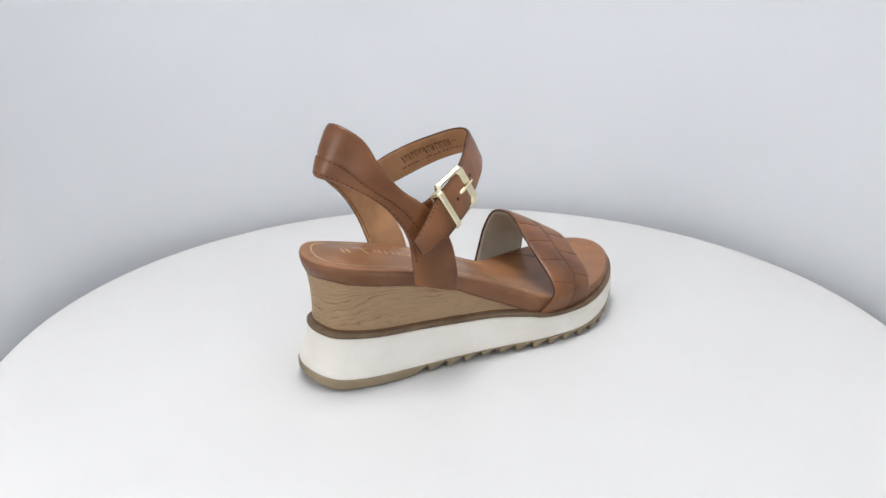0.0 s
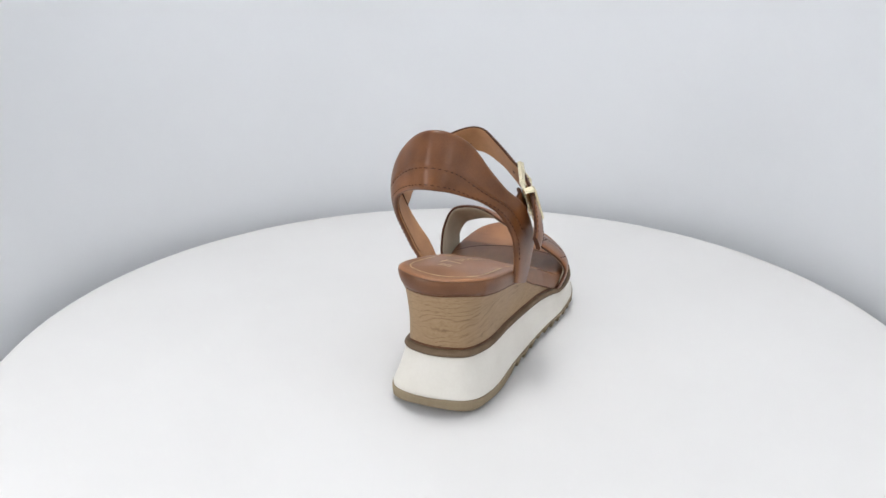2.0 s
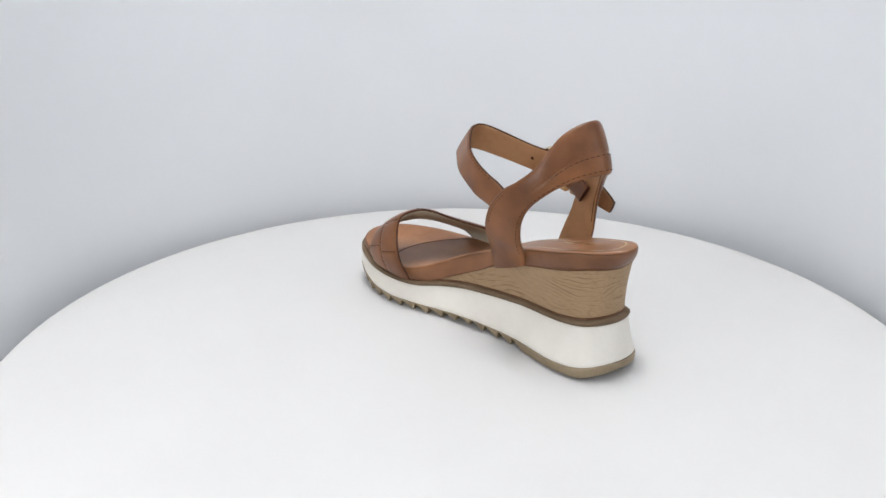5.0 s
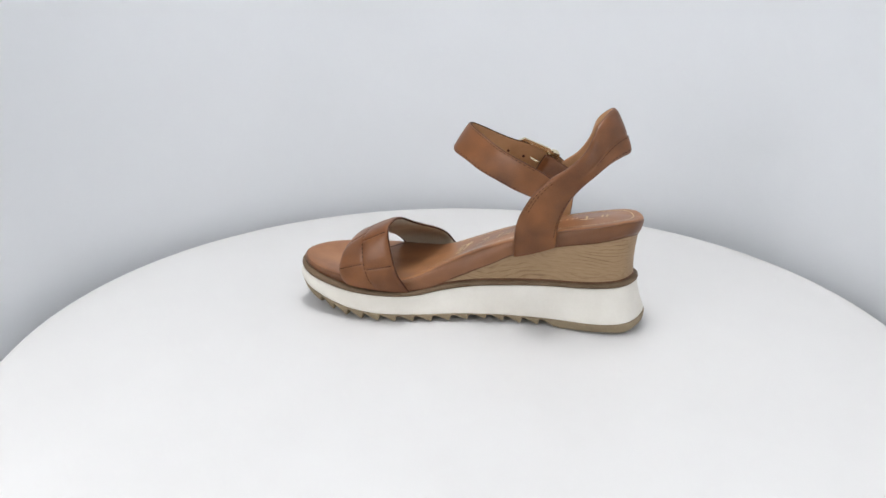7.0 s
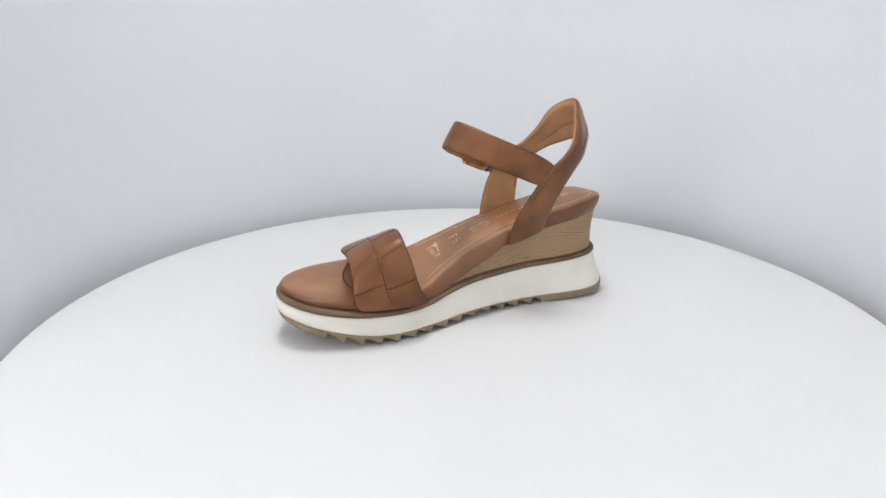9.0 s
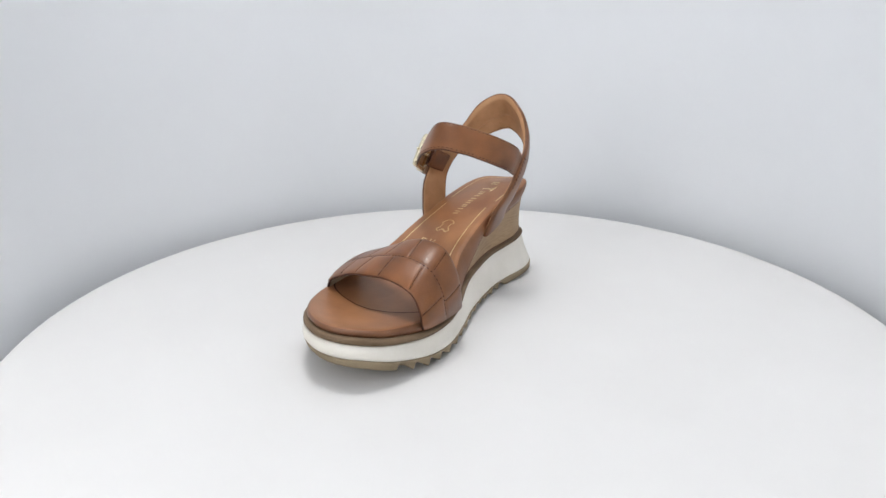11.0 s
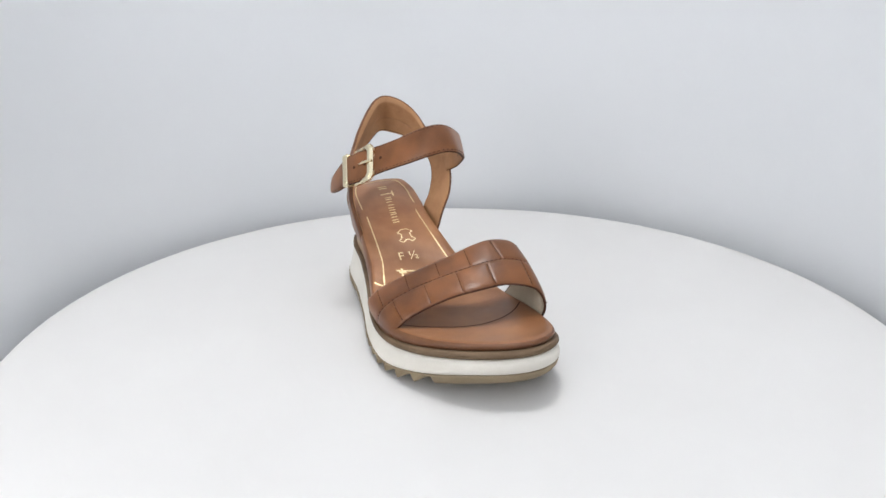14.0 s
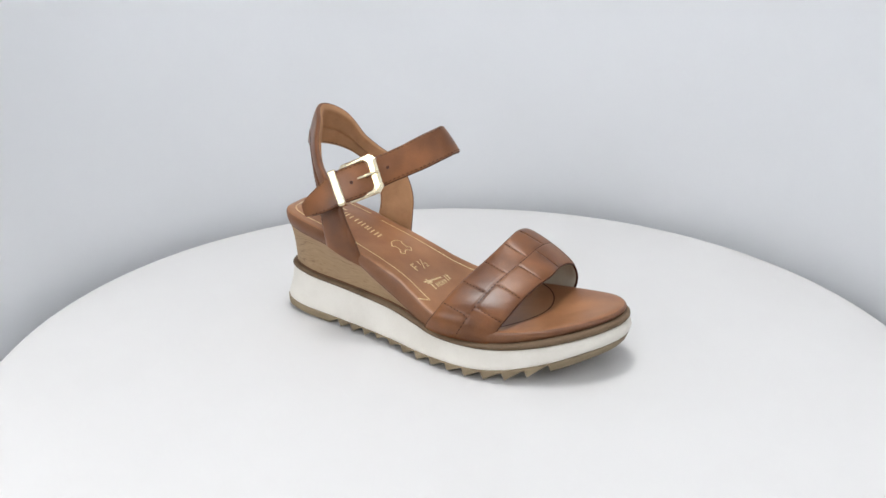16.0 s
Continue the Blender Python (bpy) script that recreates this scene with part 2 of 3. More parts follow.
def box_bm(bm, centre, ex, ey, ez, sx, sy, sz, bevel=0.0):
    """A bevelled block with its own axes."""
    m = Matrix((ex, ey, ez)).transposed().to_4x4()
    m.translation = centre
    made = bmesh.ops.create_cube(bm, size=1.0, matrix=m @ Matrix.Diagonal((sx, sy, sz, 1)))
    if bevel:
        edges = list({e for v in made["verts"] for e in v.link_edges})
        bmesh.ops.bevel(bm, geom=edges, offset=bevel, segments=2, affect="EDGES", profile=0.6)


# ---- the set: backdrop, floor, ceiling ----
def lathe(profile, n=96, close=False):
    bm = bmesh.new()
    rings = [[bm.verts.new((r * math.cos(2 * math.pi * k / n), r * math.sin(2 * math.pi * k / n), z)) for k in range(n)] for r, z in profile]
    for a, b in zip(rings, rings[1:] + ([rings[0]] if close else [])):
        for k in range(n):
            bm.faces.new((a[k], a[(k + 1) % n], b[(k + 1) % n], b[k]))
    return bm, rings


def room_path(r, front, n=72):
    """The backdrop's plan: a half circle behind the turntable, sides that open a little, and a straight front behind the camera."""
    arc = [(r * math.cos(math.pi * k / n), r * math.sin(math.pi * k / n)) for k in range(n + 1)]
    w = r + 0.27
    return arc + [(-w, front + 0.12), (-w + 0.035, front + 0.035), (-w + 0.12, front), (w - 0.12, front), (w - 0.035, front + 0.035), (w, front + 0.12)]


def build_set():
    R, T, F, C = ROOM_RADIUS, 0.02, FLOOR_Z, CEILING_Z
    inner, outer = room_path(R, ROOM_FRONT), room_path(R + T, ROOM_FRONT - T)
    bm = bmesh.new()
    rows = [[bm.verts.new((x, y, z)) for x, y in path] for path, z in ((inner, F), (inner, C), (outer, C), (outer, F))]
    n = len(inner)
    for a, c in zip(rows, rows[1:] + rows[:1]):
        for k in range(n):
            bm.faces.new((a[k], a[(k + 1) % n], c[(k + 1) % n], c[k]))
    structure("wall_backdrop", bm, M_WALL, "seamless curved white studio backdrop wall", "backdrop")
    for name, z0, z1, label in (("floor", F - 0.024, F - 0.004, "plain white studio floor beneath the turntable"), ("ceiling", C + 0.004, C + 0.024, "plain white studio ceiling")):
        bm = bmesh.new()
        low = [bm.verts.new((x, y, z0)) for x, y in outer]
        top = [bm.verts.new((x, y, z1)) for x, y in outer]
        for k in range(n):
            bm.faces.new((low[k], low[(k + 1) % n], top[(k + 1) % n], top[k]))
        bm.faces.new(low[::-1])
        bm.faces.new(top)
        structure(name, bm, M_FLOOR if name == "floor" else M_WALL, label, name)


build_set()


def build_turntable():
    table = tagged(new("turntable"), "round white display turntable carrying a wedge sandal", "turntable")
    R, H = 0.3035, 0.018
    prof = [(R - 0.012, 0.0), (R - 0.0035, -0.0001), (R - 0.0012, -0.0008), (R - 0.0002, -0.0025), (R, -0.005), (R, -H + 0.003), (R - 0.002, -H)]
    bm, rings = lathe(prof, 160)
    bm.faces.new(rings[0])
    bm.faces.new(rings[-1][::-1])
    part("disc", bm, M_DISC, table, "smooth matt white round disc")
    bm, rings = lathe([(0.10, -H - 0.0005), (0.10, FLOOR_Z + 0.03), (0.16, FLOOR_Z + 0.012), (0.16, FLOOR_Z)], 64)
    bm.faces.new(rings[0])
    bm.faces.new(rings[-1][::-1])
    part("pedestal", bm, M_DISC, table)
    return table


turntable = build_turntable()


# ---- the sandal ----
sandal = tagged(new("sandal"), "brown leather wedge sandal with gold buckle standing on a white turntable", "sandal")

OUTLINE = catmull([(0, 0), (0.008, -0.0225), (0.030, -0.0315), (0.068, -0.0335), (0.116, -0.039), (0.155, -0.0445), (0.190, -0.0435), (0.222, -0.030),
                   (0.246, -0.008), (0.2575, 0.016), (0.2545, 0.037), (0.238, 0.053), (0.208, 0.0597), (0.178, 0.0580), (0.150, 0.0492), (0.120, 0.0382), (0.071, 0.0278),
                   (0.030, 0.0290), (0.008, 0.0215)], 900, closed=True)
TANGENT = np.roll(OUTLINE, -1, 0) - np.roll(OUTLINE, 1, 0)
TANGENT /= np.linalg.norm(TANGENT, axis=1)[:, None]
INWARD = np.stack([-TANGENT[:, 1], TANGENT[:, 0]], 1)


def curve(*knots):
    """A smooth profile in millimetres, as a function of the distance from the heel in metres."""
    K = np.array(knots, float)
    dense = catmull(K, 400)
    return lambda x: np.interp(np.asarray(x) * 1000, dense[:, 0], dense[:, 1]) * 0.001


WHITE_LOW = curve((0, 9.5), (8, 7.5), (20, 6), (45, 5.0), (70, 4.4), (100, 4.8), (128, 4.5), (150, 4.2), (180, 4.5), (200, 6.4), (225, 11.3), (245, 16.6), (258, 19.1))
WELT_LOW = curve((0, 31.3), (20, 29.3), (45, 26.9), (70, 25.7), (90, 25.0), (115, 23.9), (138, 20.6), (154, 17.3), (170, 16.6), (200, 18.0), (225, 21.7), (248, 26.3), (258, 28.2))
WELT_TOP = curve((0, 35.6), (20, 33.3), (45, 30.6), (70, 29.4), (90, 28.8), (115, 27.8), (134, 25), (154, 20.6), (170, 19.6), (200, 21.9), (225, 26.3), (248, 31.1), (258, 32.8))
WOOD_TOP = curve((0, 66.5), (10, 66.8), (30, 63), (60, 57.3), (88, 48.9), (101, 42.6), (115, 36.4), (129, 30), (138, 25.6), (146, 22.6), (156, 20.6), (258, 20))
BED_TOP = curve((0, 76.5), (15, 75.6), (33, 72.2), (60, 66.3), (90, 57.2), (105, 52.1), (118, 47), (138, 37.8), (155, 31), (172, 28.2), (200, 29.0), (225, 31.5), (250, 35.4), (258, 36.6))


def inset(lateral, medial):
    """How far a layer stands in from the outsole's outline: knots (mm from the heel, mm) for each side."""
    x = OUTLINE[:, 0] * 1000
    a = np.interp(x, *np.array(lateral, float).T)
    b = np.interp(x, *np.array(medial, float).T)
    w = 0.5 - 0.5 * INWARD[:, 1]
    w = w * w * (3 - 2 * w)
    return (a * (1 - w) + b * w) * 0.001


def ring_at(inn, zf, extra=0.0):
    P = OUTLINE + INWARD * (inn + extra)[:, None] if isinstance(inn, np.ndarray) else OUTLINE + INWARD * (inn + extra)
    z = zf(OUTLINE[:, 0]) if callable(zf) else zf
    return np.column_stack([P, z])


def spine_of(P):
    x = np.clip(P[:, 0], 0.030, 0.222)
    y = np.interp(x, [0.0, 0.03, 0.07, 0.12, 0.17, 0.222, 0.26], [-0.001, -0.001, -0.002, 0.001, 0.008, 0.016, 0.02])
    return np.column_stack([x, y])


def skin(bm, rings, mats=None, cap_low=True, cap_top=True, dish=None, steps=8, low_f=None, top_f=None):
    """Walls through the rings from low to top, with caps drawn in towards the spine."""
    V = [[bm.verts.new(p) for p in r] for r in rings]
    n = len(V[0])
    for k, (a, b) in enumerate(zip(V, V[1:])):
        for i in range(n):
            f = bm.faces.new((a[i], a[(i + 1) % n], b[(i + 1) % n], b[i]))
            if mats:
                f.material_index = mats[k]
    for on, row, ring, top in ((cap_low, V[0], rings[0], False), (cap_top, V[-1], rings[-1], True)):
        if not on:
            continue
        S = spine_of(ring)
        prev = row
        for q in range(1, steps + 1):
            w = q / steps
            P = ring[:, :2] * (1 - w) + S * w
            form = top_f if top else low_f
            if dish and top:
                z = form(P) + dish(w, P[:, 0]) + (ring[:, 2] - form(ring[:, :2])) * (1 - w) ** 2
            else:
                z = ring[:, 2] + form(P[:, 0]) - form(OUTLINE[:, 0])
            cur = [bm.verts.new((*P[i], z[i])) for i in range(n)]
            for i in range(n):
                f = bm.faces.new((prev[i], prev[(i + 1) % n], cur[(i + 1) % n], cur[i]))
                if mats:
                    f.material_index = mats[-1] if top else mats[0]
            prev = cur
    bmesh.ops.remove_doubles(bm, verts=bm.verts, dist=1e-6)
    return bm


I_MID_TOP = inset([(0, 5.5), (40, 5.2), (90, 4.2), (150, 3), (215, 2.4), (260, 2.4)], [(0, 8), (40, 8.5), (80, 6), (150, 3), (215, 2.4), (260, 2.4)])
TOE = np.clip((OUTLINE[:, 0] - 0.205) / 0.045, 0, 1)
I_WOOD_LOW = inset([(0, 8), (40, 7), (90, 6), (150, 5), (260, 5)], [(0, 10), (40, 10), (90, 8), (150, 5), (260, 5)])
I_WOOD_TOP = inset([(0, 7), (20, 2.5), (60, 1.5), (90, 4), (150, 5), (260, 5)], [(0, 8), (20, 8), (60, 3.5), (90, 5.5), (150, 5), (260, 5)])
I_BED_TOP = inset([(0, 5), (20, 1.2), (60, 1.2), (90, 3.5), (122, 6.4), (152, 5), (260, 5)], [(0, 5), (20, 4.2), (60, 2.6), (90, 6.0), (110, 8.6), (122, 9.8), (138, 9.0), (156, 5), (260, 5)])


def tooth(x):
    """Saw-tooth tread under the waist and forepart."""
    mm = np.asarray(x) * 1000
    phase = ((mm - 57.6) / 12.25) % 1.0
    saw = np.where(phase < 0.86, phase / 0.86, (1 - phase) / 0.14)
    fade = np.clip((mm - 56) / 2, 0, 1) * np.clip((230.5 - mm) / 2, 0, 1)
    return saw * fade * 0.0053


def sole_low(x):
    mm = np.asarray(x) * 1000
    heel = 0.004 * np.clip((14 - mm) / 14, 0, 1) ** 2
    toe = np.interp(mm, [0, 186, 206, 218, 229, 245, 258], [0, 0, 0.0018, 0.0040, 0.0071, 0.0110, 0.0137])
    arch = 0.0022 * np.exp(-((mm - 108) / 16) ** 2)
    drop = 0.0015 * np.clip((mm - 25) / 30, 0, 1)
    return heel + toe + arch - drop + tooth(x)


def tilt(x, y):
    """The inner edge of the heel and arch stands a little higher than the outer one."""
    fade = np.clip((0.135 - np.asarray(x)) / 0.05, 0, 1)
    return 0.0020 * np.clip(np.asarray(y) / 0.026, -0.25, 1) * fade


def bed_form(P):
    return BED_TOP(P[:, 0]) + tilt(P[:, 0], P[:, 1])


def crown(w, x):
    """The footbed's cushion: domed under the heel and arch, slightly hollow under the ball."""
    return np.interp(np.asarray(x) * 1000, [0, 20, 50, 100, 122, 150, 260], [1.2, 2.2, 2.6, 2.0, -0.4, -1.2, -1.2]) * 0.001 * math.sin(math.pi / 2 * w) ** 2


def build_sole():
    wl = WHITE_LOW(OUTLINE[:, 0])
    low = np.minimum(sole_low(OUTLINE[:, 0]), wl - 0.0006)
    bm = bmesh.new()
    core = np.minimum(sole_low(OUTLINE[:, 0]) - tooth(OUTLINE[:, 0]), wl - 0.0006)
    skin(bm, [ring_at(0.0080 + 0.005 * TOE, core + 0.0003), ring_at(0.0072 + 0.005 * TOE, low), ring_at(0.0009 + 0.0055 * TOE, low + 0.0), ring_at(0.0002 + 0.0046 * TOE, low + (wl - low) * 0.12),
              ring_at(-0.0001 + 0.0030 * TOE, low + (wl - low) * 0.5), ring_at(-0.0001 + 0.0021 * TOE, low + (wl - low) * 0.9), ring_at(0.0004 + 0.0020 * TOE, wl)], steps=4, low_f=lambda x: sole_low(x) - tooth(x), top_f=WHITE_LOW)
    part("outsole", bm, M_RUBBER, sandal, "tan rubber outsole with a saw-tooth tread", 28)
    bm = bmesh.new()
    hi = WELT_LOW(OUTLINE[:, 0])
    rows = []
    for k in (0.0, 0.06, 0.25, 0.5, 0.75, 0.94, 1.0):
        soft = 0.0006 if k in (0.0, 1.0) else 0.0
        bow = (0.0010 * (1 - 2.2 * TOE)) * math.sin(math.pi * k) + 0.0022 * TOE * (1 - k) ** 2
        rows.append(ring_at(I_MID_TOP * k ** 1.15 + 0.0002 + soft + bow, wl + (hi - wl) * k))
    skin(bm, rows, steps=3, low_f=WHITE_LOW, top_f=WELT_LOW)
    part("midsole", bm, M_MIDSOLE, sandal, "flared off-white foam platform midsole")
    bm = bmesh.new()
    top = WELT_TOP(OUTLINE[:, 0])
    rows = [ring_at(I_MID_TOP + o, hi + (top - hi) * k) for k, o in ((0.0, 0.0012), (0.12, 0.0001), (0.4, -0.0006), (0.7, -0.0004), (0.92, 0.0006), (1.0, 0.0016))]
    skin(bm, rows, steps=3, low_f=WELT_LOW, top_f=WELT_TOP)
    part("welt", bm, M_WELT, sandal, "thin brown leather welt line")
    bm = bmesh.new()
    wood_form = lambda x: np.maximum(WOOD_TOP(x), WELT_TOP(x) + 0.0006)
    wt = wood_form(OUTLINE[:, 0])
    rows = []
    for k in (0.0, 0.2, 0.4, 0.6, 0.8, 1.0):
        rows.append(ring_at(I_WOOD_LOW * (1 - k) + I_WOOD_TOP * k + 0.0010 * math.sin(math.pi * k) + 0.0007, top - 0.0004 + (wt - top + 0.0004) * k))
    skin(bm, rows, steps=3, low_f=WELT_TOP, top_f=wood_form)
    wedge = part("wedge", bm, M_WOOD, sandal, "oak-grain wedge heel")
    for inn, zz in ((I_WOOD_TOP, wt - 0.0003), (I_WOOD_LOW, top + 0.0003)):
        # the dark glued joint above and below the wedge
        bm = bmesh.new()
        skin(bm, [ring_at(inn + o, zz + h) for o, h in ((0.0014, -0.0006), (0.0004, -0.0005), (0.0001, 0.0), (0.0004, 0.0005), (0.0014, 0.0006))], cap_low=False, cap_top=False)
        part("joint_line", bm, M_TURNED, wedge, "thin dark glue line")
    bm = bmesh.new()
    bt = BED_TOP(OUTLINE[:, 0]) + tilt(OUTLINE[:, 0], OUTLINE[:, 1])
    rows = []
    for k, o in ((0.0, 0.0010), (0.03, 0.0001), (0.25, -0.0004), (0.55, -0.0005), (0.80, 0.0), (0.895, 0.0007), (0.915, 0.0022), (0.94, 0.0009), (0.985, 0.0019), (1.0, 0.0034)):
        rows.append(ring_at(I_WOOD_TOP * (1 - k) + I_BED_TOP * k + o, wt - 0.0002 + (bt - wt + 0.0002) * k))
    # upper rows and top cap take the lit copy of the footbed leather
    skin(bm, rows, [0] * 7 + [1, 1], dish=crown, steps=10, low_f=wood_form, top_f=bed_form)
    return part("footbed", bm, [M_FOOTBED, M_FOOTBED_LIT], sandal, "cushioned brown leather footbed with gold foil marks")


footbed = build_sole()


BED_TREE = BVHTree.FromPolygons([v.co for v in footbed.data.vertices], [tuple(p.vertices) for p in footbed.data.polygons])


def bed(x, y, lift=0.00022):
    """A point on the footbed."""
    hit = BED_TREE.ray_cast(Vector((x, y, 0.2)), Vector((0, 0, -1)))[0]
    return Vector((x, y, (hit.z if hit else float(BED_TOP(x))) + lift))


def inward_path(x0, x1, side, d, n=40):
    """Points at d metres in from the footbed's edge on one side (-1 lateral, 1 medial)."""
    out = []
    for k in range(n + 1):
        x = x0 + (x1 - x0) * k / n
        best = min((i for i in range(len(OUTLINE)) if OUTLINE[i, 1] * side > -0.004 * side and INWARD[i, 1] * side < -0.3), key=lambda i: abs(OUTLINE[i, 0] - x))
        p = OUTLINE[best] + INWARD[best] * (I_BED_TOP[best] + d)
        out.append((p[0], p[1]))
    return out


def flat_ribbon(bm, path, width, point):
    """A thin strip of foil along a path of (x, y) laid on the surface."""
    prev = None
    for i, (x, y) in enumerate(path):
        a, b = Vector(path[max(i - 1, 0)]), Vector(path[min(i + 1, len(path) - 1)])
        d = (b - a).normalized() * (width / 2)
        row = [bm.verts.new(point(x - d.y, y + d.x)), bm.verts.new(point(x + d.y, y - d.x))]
        if prev:
            bm.faces.new((prev[0], prev[1], row[1], row[0]))
        prev = row


def build_foil():
    half = len(OUTLINE) // 2
    order = [i for i in range(half, len(OUTLINE)) if OUTLINE[i, 0] < 0.060] + [i for i in range(half) if OUTLINE[i, 0] < 0.060]
    bm = bmesh.new()
    flat_ribbon(bm, [tuple(OUTLINE[i] + INWARD[i] * (I_BED_TOP[i] + 0.0075)) for i in order][::2], 0.0008, bed)
    part("foil_line", bm, M_FOIL, footbed, "thin gold foil border line")
    for side, x1 in ((-1, 0.143), (1, 0.150)):
        bm = bmesh.new()
        pts = [tuple(p) for p in catmull(inward_path(0.070, x1, side, 0.0085, 12), 60)]
        flat_ribbon(bm, pts, 0.0009, bed)
        part("foil_line", bm, M_FOIL, footbed, "thin gold foil border line")

    bm = bmesh.new()
    end = inward_path(0.070, 0.143, -1, 0.0085, 12)[-1]
    flat_ribbon(bm, [end, (end[0] - 0.0022, end[1] - 0.0032), (end[0] - 0.0048, end[1] - 0.0058)], 0.0008, bed)
    part("foil_line", bm, M_FOIL, footbed, "thin gold foil border line")

    def bars(name, items, label):
        bm = bmesh.new()
        for x0, y0, x1, y1, w in items:
            n = 6
            flat_ribbon(bm, [(x0 + (x1 - x0) * k / n, y0 + (y1 - y0) * k / n) for k in range(n + 1)], w, lambda x, y: bed(x, y, 0.0003))
        part(name, bm, M_FOIL, footbed, label)
    # maker's mark as plain bars, each about a letter wide
    items = [(0.0300, -0.0040, 0.0300, 0.0028, 0.0014), (0.0332, -0.0040, 0.0332, 0.0028, 0.0014), (0.0385, 0.0050, 0.0480, 0.0042, 0.0012), (0.0440, -0.0055, 0.0432, 0.0058, 0.0015)]
    x = 0.0500
    for w in (0.0040, 0.0064, 0.0040, 0.0030, 0.0012, 0.0038):
        y = -0.0010 - (x - 0.05) * 0.09
        for q in ((0.12, 0.88) if w > 0.002 else (0.5,)):
            items.append((x + w * q, y - 0.0026, x + w * q, y + 0.0022, 0.0010))
        x += w + 0.0026
    bars("foil_mark", items, "gold foil maker's mark")
    c = (0.1015, -0.0015)
    hide = [(-6, 2), (-3, 5), (-1.5, 3), (2, 3.2), (4, 5.5), (6, 3), (4, 1), (4, -1), (6, -3), (4, -5.5), (2, -3.2), (-1.5, -3), (-3, -5), (-6, -2), (-6, 2)]
    bars("foil_mark", [(c[0] + a[0] * 0.00110, c[1] + a[1] * 0.00110, c[0] + b[0] * 0.00110, c[1] + b[1] * 0.00110, 0.0007) for a, b in zip(hide, hide[1:])],
         "gold foil outline of a hide")
    items = [(0.1300, -0.0175, 0.1320, -0.0005, 0.0012), (0.1285, -0.0135, 0.1380, -0.0150, 0.0014), (0.1316, -0.0160, 0.1322, -0.0110, 0.0016)]
    for k in range(4):
        y = -0.0105 + 0.0029 * k
        items += [(0.1342, y, 0.1375, y - 0.0004, 0.0008), (0.1340, y + 0.0013, 0.1373, y + 0.0010, 0.0008)]
    items += [(0.1318, 0.0028, 0.1368, 0.0020, 0.0011), (0.1318, 0.0050, 0.1366, 0.0044, 0.0011), (0.1332, 0.0040, 0.1330, 0.0062, 0.0010)]
    items = [(x0 + 0.0025, y0, x1 + 0.0025, y1, w) for x0, y0, x1, y1, w in items]
    bars("foil_mark", items, "gold foil cross-shaped comfort mark")
    text = bpy.data.curves.new("size_mark", "FONT")
    text.body, text.size, text.align_x, text.align_y = "F ½", 0.0098, "CENTER", "CENTER"
    ob = bpy.data.objects.new("size_text", text)
    scene.collection.objects.link(ob)
    mesh = bpy.data.meshes.new_from_object(ob.evaluated_get(bpy.context.evaluated_depsgraph_get()))
    bpy.data.objects.remove(ob)
    bm = bmesh.new()
    bm.from_mesh(mesh)
    bmesh.ops.subdivide_edges(bm, edges=[e for e in bm.edges if e.calc_length() > 0.002], cuts=2)
    for v in bm.verts:
        v.co = bed(0.1205 - v.co.y, -0.0050 + v.co.x, 0.0003)
    part("size_mark", bm, M_FOIL, footbed, "gold foil size mark F ½")


build_foil()


def build_sock_seam():
    bm = bmesh.new()
    path = catmull([(0.186, -0.0375), (0.1935, -0.031), (0.2005, -0.020), (0.2065, -0.004), (0.2085, 0.012), (0.205, 0.028), (0.197, 0.041), (0.186, 0.0505)], 60)
    flat_ribbon(bm, [tuple(p) for p in path], 0.0010, lambda x, y: bed(x, y, 0.0002))
    part("sock_seam", bm, M_EDGE, footbed, "dark curved seam of the insole")


build_sock_seam()

# heel strap: front or top edge, then rear or lower edge, from the outer foot round the heel to the inner foot
HEEL_PAIRS = [
    (92, -31, 47, 60.5, -33, 58), (89, -34.5, 62, 59, -34, 71), (84, -37.5, 78, 57.5, -33.5, 83), (80, -37, 88, 55, -31.5, 91), (73, -35.5, 99, 51, -28.5, 98),
    (65, -33.5, 106.5, 46.5, -25, 104), (55, -28.5, 114.5, 39.5, -18.5, 110), (46.8, -22, 126, 32.5, -12, 114), (41.3, -13, 140, 25.3, -6, 117.5),
    (33.2, -4, 147.5, 19.2, -1.2, 119.5), (29.4, 5, 149.2, 17.4, 5, 120.2), (32, 14.5, 146.8, 21.8, 13.3, 118.5), (36, 23, 141, 26.3, 20, 116.3),
    (38.5, 29.5, 133.5, 30.9, 26.2, 113), (43, 35, 123.5, 36, 31.5, 108.5), (53, 40.5, 114, 43.5, 35.5, 101.5), (62, 43.5, 108, 49, 37, 94.5),
    (72, 44.3, 98, 53, 36.5, 87.5), (78.5, 43, 88, 56, 34.5, 80), (83.5, 39.7, 78, 58, 32, 72.5), (87, 33.5, 66, 59.3, 28, 65), (89, 27, 47.5, 60, 25.8, 57.5)]
